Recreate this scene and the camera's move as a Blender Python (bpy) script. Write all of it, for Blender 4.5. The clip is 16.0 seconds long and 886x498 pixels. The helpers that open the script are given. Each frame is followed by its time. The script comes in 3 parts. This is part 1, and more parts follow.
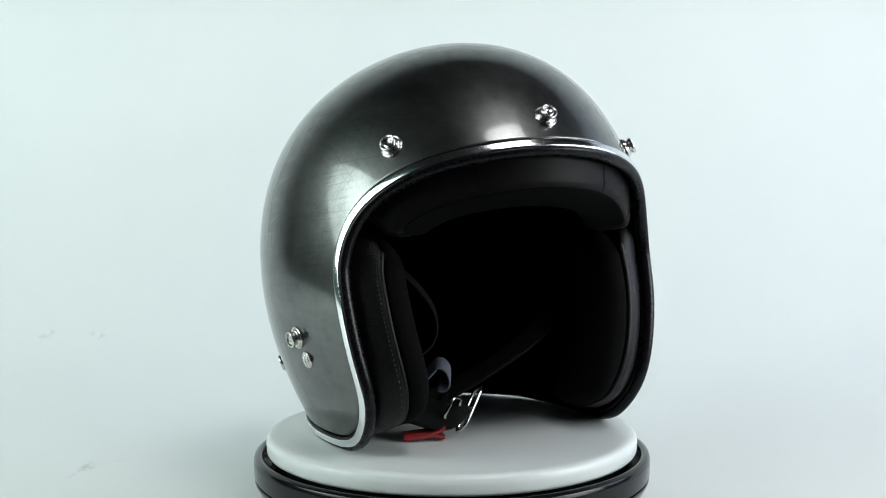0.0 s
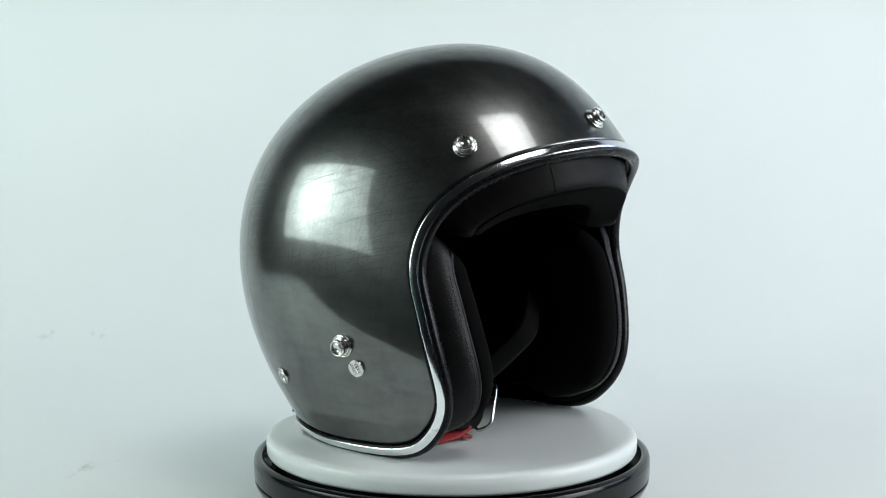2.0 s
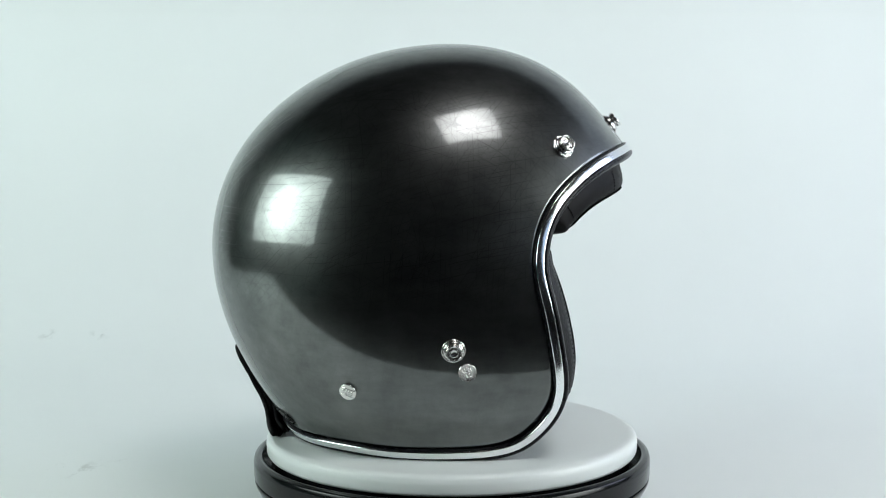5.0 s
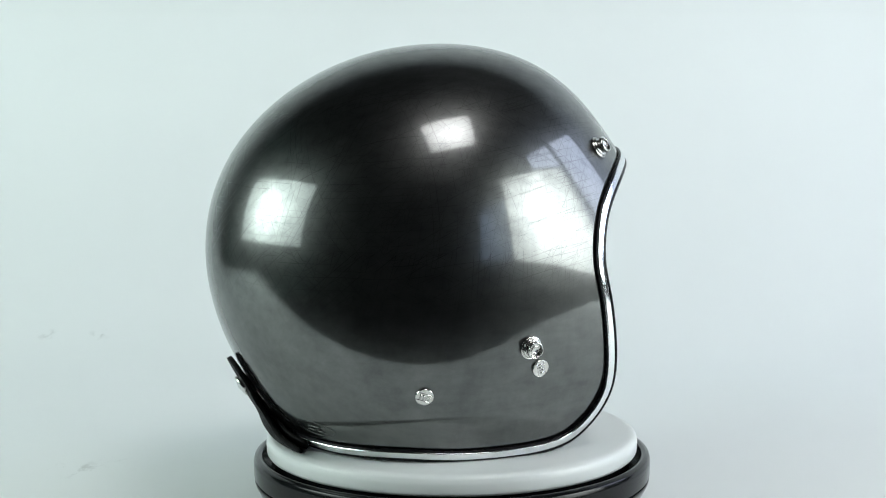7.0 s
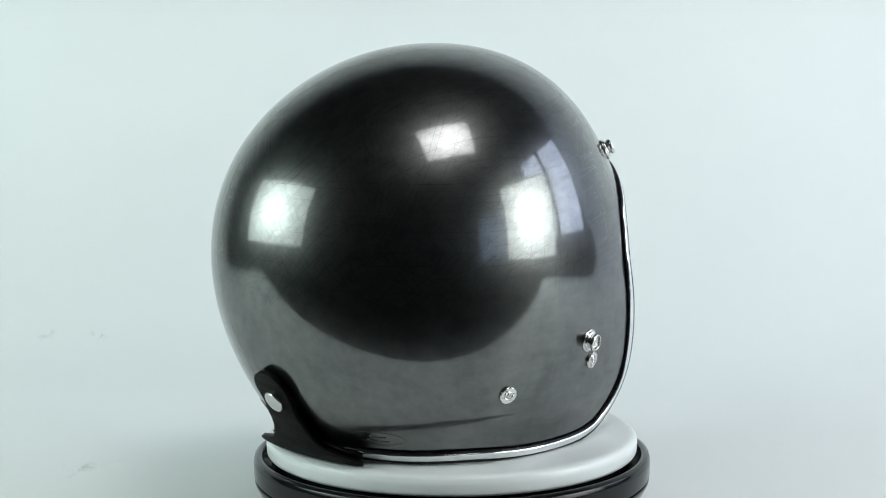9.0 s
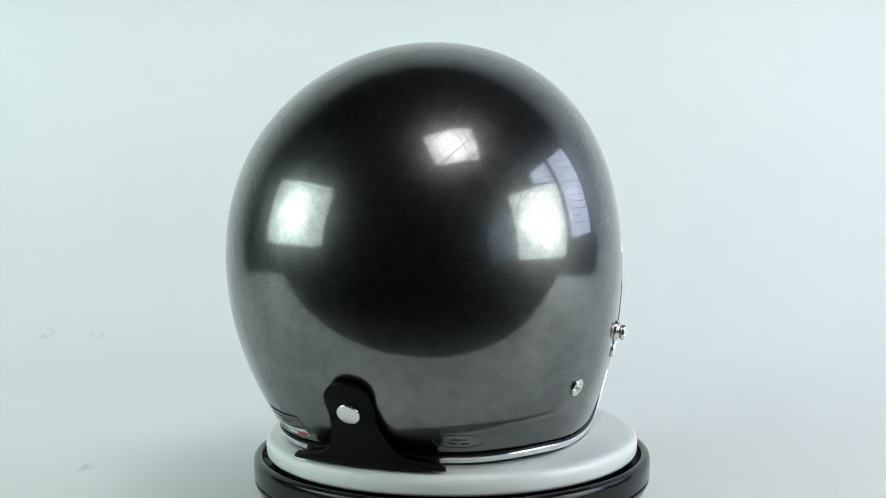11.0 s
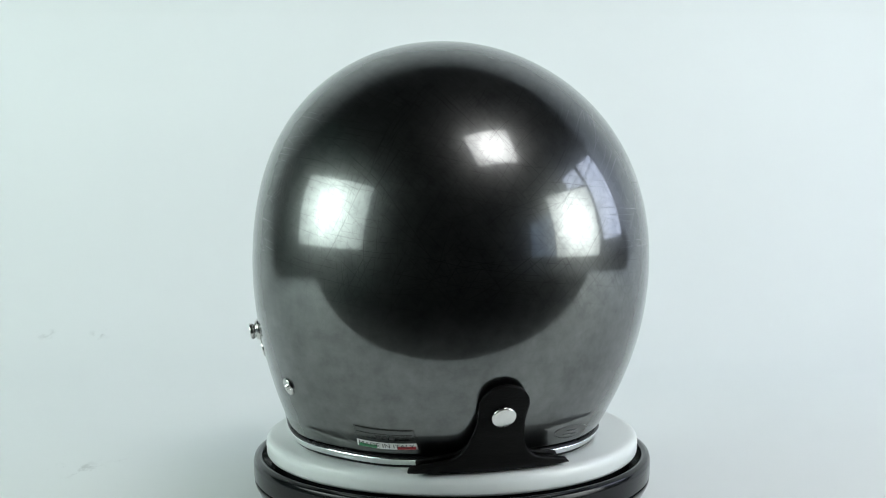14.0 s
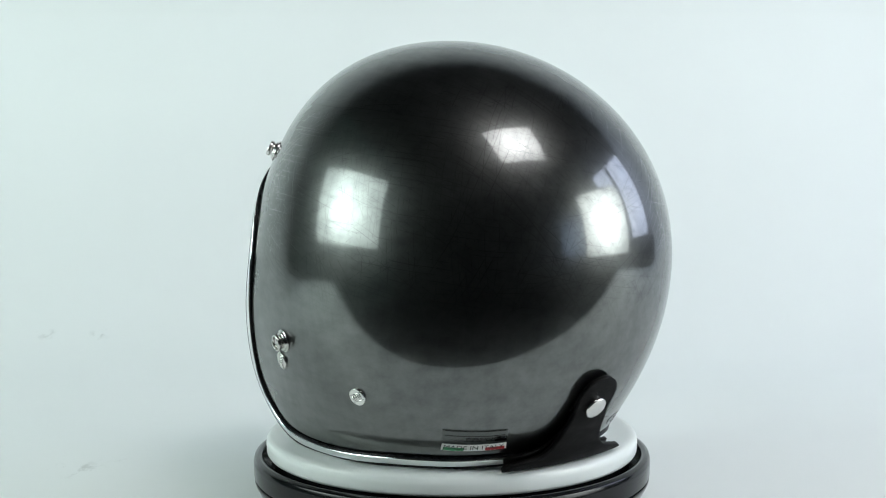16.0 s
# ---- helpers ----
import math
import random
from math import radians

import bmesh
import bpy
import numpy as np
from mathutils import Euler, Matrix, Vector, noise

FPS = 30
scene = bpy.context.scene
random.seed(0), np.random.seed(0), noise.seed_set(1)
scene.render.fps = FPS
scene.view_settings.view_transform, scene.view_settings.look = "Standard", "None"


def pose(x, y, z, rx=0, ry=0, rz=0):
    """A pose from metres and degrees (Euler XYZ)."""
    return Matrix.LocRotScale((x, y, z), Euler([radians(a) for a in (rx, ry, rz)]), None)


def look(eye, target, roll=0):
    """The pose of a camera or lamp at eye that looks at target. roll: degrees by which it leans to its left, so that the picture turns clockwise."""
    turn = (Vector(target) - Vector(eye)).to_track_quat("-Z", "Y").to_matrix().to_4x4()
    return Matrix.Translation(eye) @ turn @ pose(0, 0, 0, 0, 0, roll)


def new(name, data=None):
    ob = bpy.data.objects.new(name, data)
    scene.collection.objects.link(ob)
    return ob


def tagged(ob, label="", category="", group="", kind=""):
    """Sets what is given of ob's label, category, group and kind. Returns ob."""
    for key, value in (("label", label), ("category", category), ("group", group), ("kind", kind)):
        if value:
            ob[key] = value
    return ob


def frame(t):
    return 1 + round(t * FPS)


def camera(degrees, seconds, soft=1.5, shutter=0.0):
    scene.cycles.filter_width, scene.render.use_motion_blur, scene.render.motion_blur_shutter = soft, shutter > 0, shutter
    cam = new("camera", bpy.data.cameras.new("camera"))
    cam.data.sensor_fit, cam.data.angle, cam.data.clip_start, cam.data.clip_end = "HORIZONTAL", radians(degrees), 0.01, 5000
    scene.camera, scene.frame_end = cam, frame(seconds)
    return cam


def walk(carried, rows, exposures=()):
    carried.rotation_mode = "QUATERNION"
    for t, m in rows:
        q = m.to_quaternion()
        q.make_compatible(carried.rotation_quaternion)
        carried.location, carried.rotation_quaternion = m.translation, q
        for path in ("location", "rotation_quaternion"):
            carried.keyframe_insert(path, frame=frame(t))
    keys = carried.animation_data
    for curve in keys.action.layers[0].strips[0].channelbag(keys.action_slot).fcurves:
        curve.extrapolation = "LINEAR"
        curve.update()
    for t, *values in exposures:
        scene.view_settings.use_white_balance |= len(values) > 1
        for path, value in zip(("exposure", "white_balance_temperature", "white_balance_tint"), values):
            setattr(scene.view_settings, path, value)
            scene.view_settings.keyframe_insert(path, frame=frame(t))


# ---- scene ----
cam = camera(43.69, 16.0, soft=1.1)
EYE = (0.0, -0.7033, 0.1619)
AIM = (EYE[0] - math.sin(0.00686), EYE[1] + math.cos(0.00686), EYE[2] - math.tan(0.06695))
walk(cam, [(0.0, look(EYE, AIM, -0.32)), (16.0, look(EYE, AIM, -0.32))],
     exposures=[(0.0, 0.06), (1.0, 0.0), (2.0, -0.02), (3.5, -0.03), (7.5, -0.05), (13.0, -0.06), (16.0, -0.02)])

# ---- world and light ----
world = bpy.data.worlds.new("room_dark")
world.use_nodes = True
world.node_tree.nodes["Background"].inputs[0].default_value = (0.6, 0.75, 0.9, 1)
world.node_tree.nodes["Background"].inputs[1].default_value = 0.02
scene.world = world
TABLE_Z = -0.046      # height of the table, the platter being at 0
SOFT_LEFT, SOFT_RIGHT, SOFT_TOP, SKY = 8.3, 9.8, 7.0, 5.2

START, SPEED = 27.163, 12.0638      # turn of the platter: degrees, degrees per second


# ---- node helpers ----
def mat(name):
    m = bpy.data.materials.new(name)
    m.use_nodes = True
    nt = m.node_tree
    return m, nt, nt.nodes["Principled BSDF"]


def node(nt, kind, **values):
    n = nt.nodes.new(kind)
    for key, value in values.items():
        if key in n.inputs:
            n.inputs[key].default_value = value
    return n


def coords(nt, scale=(1, 1, 1), turn=(0, 0, 0), shift=(0, 0, 0)):
    tc = nt.nodes.new("ShaderNodeTexCoord")
    mp = nt.nodes.new("ShaderNodeMapping")
    mp.inputs["Scale"].default_value = scale
    mp.inputs["Rotation"].default_value = [radians(a) for a in turn]
    mp.inputs["Location"].default_value = shift
    nt.links.new(tc.outputs["Object"], mp.inputs["Vector"])
    return mp.outputs["Vector"]


def noise_of(nt, scale, detail=4.0, rough=0.55, stretch=(1, 1, 1), turn=(0, 0, 0)):
    n = node(nt, "ShaderNodeTexNoise", Scale=scale, Detail=detail, Roughness=rough)
    nt.links.new(coords(nt, stretch, turn), n.inputs["Vector"])
    return n.outputs["Fac"]


def ramp(nt, fac, stops):
    r = nt.nodes.new("ShaderNodeValToRGB")
    el = r.color_ramp.elements
    while len(el) < len(stops):
        el.new(0.5)
    for e, (p, c) in zip(el, stops):
        e.position = p
        e.color = (c, c, c, 1) if isinstance(c, (int, float)) else (*c, 1)
    nt.links.new(fac, r.inputs["Fac"])
    return r.outputs["Color"]


def maths(nt, op, a, b):
    n = nt.nodes.new("ShaderNodeMath")
    n.operation = op
    for i, v in enumerate((a, b)):
        if isinstance(v, (int, float)):
            n.inputs[i].default_value = v
        else:
            nt.links.new(v, n.inputs[i])
    return n.outputs[0]


def bump(nt, bsdf, height, strength, distance, slot="Normal"):
    b = node(nt, "ShaderNodeBump", Strength=strength, Distance=distance)
    nt.links.new(height, b.inputs["Height"])
    nt.links.new(b.outputs["Normal"], bsdf.inputs[slot])


def plain(name, colour, rough, metal=0.0, grain=200.0, vary=0.15, relief=0.0, coat=0.0, gloss=0.5):
    """A surface with colour and gloss that vary a little at two scales."""
    m, nt, b = mat(name)
    n = maths(nt, "ADD", maths(nt, "MULTIPLY", noise_of(nt, grain), 0.5), maths(nt, "MULTIPLY", noise_of(nt, grain / 14), 0.5))
    lo, hi = [c * (1 - vary) for c in colour], [min(1, c * (1 + vary)) for c in colour]
    nt.links.new(ramp(nt, n, [(0.3, tuple(lo)), (0.7, tuple(hi))]), b.inputs["Base Color"])
    nt.links.new(ramp(nt, n, [(0.3, max(0.02, rough * 0.85)), (0.7, min(1, rough * 1.15))]), b.inputs["Roughness"])
    b.inputs["Metallic"].default_value = metal
    b.inputs["Coat Weight"].default_value = coat
    b.inputs["Specular IOR Level"].default_value = gloss
    if relief:
        bump(nt, b, noise_of(nt, grain, 6.0), 0.5, relief)
    return m


def glowing(name, colour, strength):
    m, nt, b = mat(name)
    b.inputs["Base Color"].default_value = (0.8, 0.8, 0.8, 1)
    # the lamp behind the cloth leaves its middle a little brighter than its rim
    g = nt.nodes.new("ShaderNodeTexGradient")
    g.gradient_type = "SPHERICAL"
    nt.links.new(coords(nt, (2.1, 2.1, 2.1)), g.inputs["Vector"])
    s = ramp(nt, g.outputs["Fac"], [(0.0, 0.31), (0.35, 0.52), (0.7, 1.15), (1.0, 2.1)])
    b.inputs["Emission Color"].default_value = (*colour, 1)
    nt.links.new(maths(nt, "MULTIPLY", s, strength), b.inputs["Emission Strength"])
    return m


# ---- materials ----
def shell_paint():
    """Dark tinted chrome under clear lacquer: a sharp gloss over a hazy one, with hairline scratches, polishing streaks and smears."""
    m, nt, b = mat("gunmetal_lacquer")
    smear = maths(nt, "ADD", maths(nt, "MULTIPLY", noise_of(nt, 38.0, 6.0, 0.68, (1, 1, 0.6), (20, 30, 0)), 0.6), maths(nt, "MULTIPLY", noise_of(nt, 140.0, 4.0, 0.6, (1, 0.3, 1), (40, 10, 60)), 0.4))
    tone = ramp(nt, smear, [(0.34, (0.072, 0.076, 0.075)), (0.66, (0.118, 0.122, 0.118))])
    # hairline scratches: rougher, and coloured dark for the light they scatter out of highlights
    lines = None
    place = nt.nodes.new("ShaderNodeTexCoord")
    for turn, scale, bare in (((0, 35, 20), 82, 0.55), ((50, -30, 75), 96, 0.55), ((15, 80, -40), 74, 0.54), ((-60, 10, 130), 110, 0.56), ((85, 25, 10), 88, 0.55), ((-25, -65, 55), 104, 0.56),
                              ((40, 60, 95), 118, 0.57), ((-80, 45, -15), 92, 0.55), ((10, -50, 35), 66, 0.53), ((65, 5, -70), 85, 0.55), ((-35, 30, 165), 70, 0.54), ((25, 15, -110), 100, 0.56)):
        axis = Euler([radians(a) for a in turn]).to_matrix().col[0]
        across = nt.nodes.new("ShaderNodeVectorMath")      # along the axis of each set
        across.operation = "DOT_PRODUCT"
        nt.links.new(place.outputs["Object"], across.inputs[0])
        across.inputs[1].default_value = axis
        wander = maths(nt, "MULTIPLY", noise_of(nt, 9.0, 2.0), 0.010)
        line_at = nt.nodes.new("ShaderNodeCombineXYZ")
        nt.links.new(maths(nt, "ADD", across.outputs["Value"], wander), line_at.inputs[0])
        w = node(nt, "ShaderNodeTexWave", Scale=scale * 1.25, Distortion=0.0)
        nt.links.new(line_at.outputs[0], w.inputs["Vector"])
        thin = ramp(nt, w.outputs["Fac"], [(0.977, 0.0), (0.992, 1.0)])
        # each hairline is broken into lengths of its own
        run = node(nt, "ShaderNodeTexNoise", Scale=17.0, Detail=3.0, Roughness=0.6)
        mp = nt.nodes.new("ShaderNodeMapping")
        mp.vector_type = "TEXTURE"
        mp.inputs["Rotation"].default_value = [radians(a) for a in turn]
        mp.inputs["Scale"].default_value = (0.05, 1, 1)
        nt.links.new(place.outputs["Object"], mp.inputs["Vector"])
        nt.links.new(mp.outputs["Vector"], run.inputs["Vector"])
        worn = ramp(nt, run.outputs["Fac"], [(bare - 0.025, 0.0), (bare + 0.01, 1.0)])
        # only where the set crosses the surface steeply enough to be a hairline
        slant = nt.nodes.new("ShaderNodeVectorMath")
        slant.operation = "DOT_PRODUCT"
        nt.links.new(place.outputs["Normal"], slant.inputs[0])
        slant.inputs[1].default_value = axis
        steep = ramp(nt, maths(nt, "ABSOLUTE", slant.outputs["Value"], 0.0), [(0.45, 1.0), (0.70, 0.0)])
        line = maths(nt, "MULTIPLY", maths(nt, "MULTIPLY", thin, worn), steep)
        lines = line if lines is None else maths(nt, "MAXIMUM", lines, line)
    # nearly all of them kept to the band of height where the highlights fall
    axes = nt.nodes.new("ShaderNodeSeparateXYZ")
    nt.links.new(place.outputs["Object"], axes.inputs[0])
    lines = maths(nt, "MULTIPLY", lines, ramp(nt, axes.outputs["Z"], [(0.085, 0.1), (0.125, 0.9), (0.195, 0.9), (0.215, 0.25)]))
    # fewer in front, where the dark colour would show outside highlights
    lines = maths(nt, "MULTIPLY", lines, ramp(nt, maths(nt, "ADD", axes.outputs["Y"], 0.5), [(0.42, 0.25), (0.48, 1.0)]))
    # near-black line colour stands in for the reflection lost in a scratch
    cut = nt.nodes.new("ShaderNodeMix")
    cut.data_type = "RGBA"
    nt.links.new(lines, cut.inputs["Factor"])
    nt.links.new(tone, cut.inputs["A"])
    cut.inputs["B"].default_value = (0.012, 0.013, 0.0125, 1)
    cut_tone = cut.outputs["Result"]
    # level polishing streaks round the crown
    streak = ramp(nt, noise_of(nt, 60.0, 4.0, 0.6, (0.12, 0.12, 3.0)), [(0.45, 0.0), (0.75, 1.0)])
    fine = maths(nt, "ADD", ramp(nt, noise_of(nt, 30.0, 6.0, 0.65), [(0.3, 0.055), (0.75, 0.09)]), maths(nt, "MULTIPLY", streak, 0.012))
    nt.links.new(maths(nt, "ADD", fine, maths(nt, "MULTIPLY", lines, 0.25)), b.inputs["Roughness"])
    nt.links.new(cut_tone, b.inputs["Base Color"])
    b.inputs["Metallic"].default_value = 1.0
    b.inputs["Coat Weight"].default_value = 0.25
    nt.links.new(maths(nt, "ADD", maths(nt, "MULTIPLY", lines, 0.3), 0.03), b.inputs["Coat Roughness"])
    bump(nt, b, maths(nt, "MULTIPLY", noise_of(nt, 90.0, 3.0), 0.05), 0.10, 0.0003)
    haze = node(nt, "ShaderNodeBsdfPrincipled", Metallic=1.0)
    lift = nt.nodes.new("ShaderNodeVectorMath")
    lift.operation = "SCALE"
    lift.inputs["Scale"].default_value = 3.5
    faint = nt.nodes.new("ShaderNodeMix")
    faint.data_type = "RGBA"
    nt.links.new(maths(nt, "MULTIPLY", lines, 0.6), faint.inputs["Factor"])
    nt.links.new(tone, faint.inputs["A"])
    faint.inputs["B"].default_value = (0.012, 0.013, 0.0125, 1)
    nt.links.new(faint.outputs["Result"], lift.inputs[0])
    nt.links.new(lift.outputs[0], haze.inputs["Base Color"])
    # the forehead takes a larger share of the hazy gloss than the back
    tc = nt.nodes.new("ShaderNodeTexCoord")
    sep = nt.nodes.new("ShaderNodeSeparateXYZ")
    nt.links.new(tc.outputs["Object"], sep.inputs[0])
    high = maths(nt, "MULTIPLY", maths(nt, "SUBTRACT", sep.outputs["Z"], 0.16), 3.5)
    haze_share = ramp(nt, maths(nt, "ADD", maths(nt, "ADD", maths(nt, "MULTIPLY", sep.outputs["Y"], -4.0), high), maths(nt, "MULTIPLY", noise_of(nt, 14.0), 0.3)), [(0.10, 0.21), (0.60, 0.28)])
    nt.links.new(maths(nt, "ADD", maths(nt, "MULTIPLY", streak, 0.05), maths(nt, "ADD", maths(nt, "MULTIPLY", haze_share, 0.30), 0.25)), haze.inputs["Roughness"])
    mix = nt.nodes.new("ShaderNodeMixShader")
    nt.links.new(haze_share, mix.inputs["Fac"])
    nt.links.new(b.outputs[0], mix.inputs[1])
    nt.links.new(haze.outputs[0], mix.inputs[2])
    nt.links.new(mix.outputs[0], nt.nodes["Material Output"].inputs["Surface"])
    return m


def leather(name, colour, rough, gloss=0.38, relief=0.42):
    m, nt, b = mat(name)
    v = node(nt, "ShaderNodeTexVoronoi", Scale=900.0)
    nt.links.new(coords(nt, (1, 1, 1.5)), v.inputs["Vector"])
    fold = noise_of(nt, 150.0, 5.0, 0.65, (1, 1, 2.4))
    h = maths(nt, "ADD", maths(nt, "MULTIPLY", v.outputs["Distance"], 0.5), fold)
    nt.links.new(ramp(nt, fold, [(0.3, tuple(c * 0.7 for c in colour)), (0.7, tuple(c * 1.25 for c in colour))]), b.inputs["Base Color"])
    nt.links.new(ramp(nt, fold, [(0.3, rough * 0.85), (0.7, rough * 1.2)]), b.inputs["Roughness"])
    b.inputs["Specular IOR Level"].default_value = gloss
    bump(nt, b, h, relief, 0.0006)
    return m


def paper():
    """White backdrop sheet, faintly creased, with a few small scuffs."""
    m, nt, b = mat("white_backdrop_paper")
    stain = noise_of(nt, 2.2, 4.0, 0.6)
    spot = 0.0
    grit = ramp(nt, noise_of(nt, 60.0, 4.0, 0.7, (1, 0.45, 1)), [(0.50, 0.0), (0.62, 1.0)])
    for x, y, z, size in ((-0.465, 0.56, -0.02, 0.014), (-0.405, 0.56, -0.02, 0.016), (-0.270, 0.07, TABLE_Z, 0.026), (-0.25, 0.10, TABLE_Z, 0.012)):
        g = nt.nodes.new("ShaderNodeTexGradient")
        g.gradient_type = "SPHERICAL"
        k = 1 / size
        nt.links.new(coords(nt, (k, k, k), (0, 0, 0), (-x * k, -y * k, -z * k)), g.inputs["Vector"])
        spot = maths(nt, "MAXIMUM", spot, maths(nt, "MULTIPLY", maths(nt, "MULTIPLY", g.outputs["Fac"], 1.6), grit))
    mix = nt.nodes.new("ShaderNodeMix")
    mix.data_type = "RGBA"
    nt.links.new(spot, mix.inputs["Factor"])
    nt.links.new(ramp(nt, stain, [(0.3, (0.765, 0.80, 0.795)), (0.7, (0.79, 0.825, 0.82))]), mix.inputs["A"])
    mix.inputs["B"].default_value = (0.60, 0.63, 0.62, 1)
    nt.links.new(mix.outputs["Result"], b.inputs["Base Color"])
    b.inputs["Roughness"].default_value = 0.62
    bump(nt, b, noise_of(nt, 3.0, 3.0), 0.25, 0.01)
    return m


def platter_plastic():
    """Plain satin white plastic, as smooth as the real one."""
    m, nt, b = mat("satin_white_plastic")
    b.inputs["Base Color"].default_value = (0.63, 0.66, 0.65, 1)
    b.inputs["Roughness"].default_value = 0.30
    bump(nt, b, noise_of(nt, 700.0, 2.0), 0.05, 0.0002)
    return m


def blind_cloth():
    """Thin blind cloth that lets a part of the daylight through."""
    m, nt, b = mat("pale_blue_blind_cloth")
    b.inputs["Base Color"].default_value = (0.35, 0.38, 0.42, 1)
    b.inputs["Roughness"].default_value = 0.9
    t = nt.nodes.new("ShaderNodeBsdfTranslucent")
    nt.links.new(ramp(nt, noise_of(nt, 5.0), [(0.3, (0.50, 0.55, 0.58)), (0.7, (0.62, 0.67, 0.70))]), t.inputs["Color"])
    mix = node(nt, "ShaderNodeMixShader", Fac=0.75)
    nt.links.new(b.outputs[0], mix.inputs[1])
    nt.links.new(t.outputs[0], mix.inputs[2])
    nt.links.new(mix.outputs[0], nt.nodes["Material Output"].inputs["Surface"])
    return m


M_BLIND = blind_cloth()
M_SHELL = shell_paint()
M_CHROME = plain("bright_chrome", (0.88, 0.89, 0.90), 0.14, 1.0, 300, 0.03)
M_STEEL = plain("polished_nickel", (0.66, 0.65, 0.63), 0.20, 1.0, 400, 0.06)
M_RUBBER = plain("black_rubber_piping", (0.004, 0.004, 0.005), 0.28, 0.0, 400, 0.2, gloss=0.14)
M_LEATHER = leather("black_leather", (0.005, 0.0048, 0.005), 0.40, 0.16)
M_BROW_LEATHER = leather("smooth_black_leather", (0.0045, 0.004, 0.004), 0.46, 0.07, 0.14)
M_STRAP_LEATHER = leather("matt_black_leather", (0.0022, 0.002, 0.002), 0.5, 0.08)
M_CLOTH = plain("black_lining_cloth", (0.0028, 0.0028, 0.0028), 0.95, 0.0, 1200, 0.3, 0.0004, gloss=0.04)
M_WEB = plain("black_webbing", (0.0034, 0.0034, 0.0036), 0.75, 0.0, 900, 0.3, 0.0004, gloss=0.10)
M_WEB_GREY = plain("slate_grey_webbing", (0.055, 0.062, 0.085), 0.6, 0.0, 700, 0.2, 0.0003)
M_RED = plain("red_ribbon", (0.26, 0.012, 0.014), 0.7, 0.0, 700, 0.2, 0.0003)
M_THREAD = plain("dark_grey_thread", (0.012, 0.012, 0.013), 0.7, 0.0, 600, 0.2)
M_PLATTER = platter_plastic()
M_BASE = plain("dark_grey_plastic", (0.005, 0.0055, 0.006), 0.14, 0.0, 300, 0.15, gloss=0.2)
M_PAPER = paper()
M_WALL = plain("dark_room_paint", (0.035, 0.034, 0.033), 0.85, 0.0, 40, 0.2, 0.001)
M_WALL_GREEN = plain("dark_green_paint", (0.05, 0.17, 0.13), 0.8, 0.0, 40, 0.2, 0.001)
M_BLACK = plain("black_fabric", (0.012, 0.012, 0.012), 0.8, 0.0, 200, 0.2)
M_TABLE = plain("grey_table_top", (0.25, 0.24, 0.23), 0.6, 0.0, 30, 0.2)
M_FRAME = plain("grey_window_paint", (0.30, 0.32, 0.34), 0.5, 0.0, 60, 0.1)
M_LABEL = plain("white_sticker", (0.78, 0.78, 0.76), 0.35, 0.0, 300, 0.03)
M_GREEN = plain("green_ink", (0.02, 0.22, 0.08), 0.4, 0.0, 300, 0.05)
M_REDINK = plain("red_ink", (0.35, 0.02, 0.025), 0.4, 0.0, 300, 0.05)
M_INK = plain("black_ink", (0.02, 0.02, 0.02), 0.4, 0.0, 300, 0.05)
M_STAMP = plain("dull_grey_stamp", (0.055, 0.057, 0.056), 0.32, 1.0, 300, 0.1)
M_FILM = plain("smoked_sticker_film", (0.108, 0.113, 0.110), 0.14, 1.0, 300, 0.1)
M_GLOW_L = glowing("lit_diffuser_cool", (0.85, 1.0, 0.945), SOFT_LEFT)
M_GLOW_R = glowing("lit_diffuser_neutral", (0.94, 1.0, 0.985), SOFT_RIGHT)
M_GLOW_T = glowing("lit_diffuser_warm", (0.98, 0.96, 0.97), SOFT_TOP)


# ---- mesh helpers ----
def mesh_of(name, verts, faces, smooth=True):
    me = bpy.data.meshes.new(name)
    me.from_pydata([tuple(v) for v in verts], [], faces)
    if smooth:
        me.polygons.foreach_set("use_smooth", [True] * len(me.polygons))
    me.update()
    return me


def part_mesh(name, me, material, parent, label=""):
    ob = new(name, me)
    me.materials.append(material)
    ob.parent = parent
    if label:
        tagged(ob, label)
    return ob


def part(name, bm, material, parent, label="", smooth=True):
    bmesh.ops.recalc_face_normals(bm, faces=bm.faces)
    me = bpy.data.meshes.new(name)
    bm.to_mesh(me)
    bm.free()
    if smooth:
        me.polygons.foreach_set("use_smooth", [True] * len(me.polygons))
    return part_mesh(name, me, material, parent, label)


def box(bm, x0, x1, y0, y1, z0, z1, bevel=0.0):
    r = bmesh.ops.create_cube(bm, size=1.0)
    vs = r["verts"]
    bmesh.ops.scale(bm, vec=(x1 - x0, y1 - y0, z1 - z0), verts=vs)
    bmesh.ops.translate(bm, vec=((x0 + x1) / 2, (y0 + y1) / 2, (z0 + z1) / 2), verts=vs)
    if bevel:
        es = list({e for v in vs for e in v.link_edges})
        bmesh.ops.bevel(bm, geom=es, offset=bevel, segments=2, affect="EDGES")


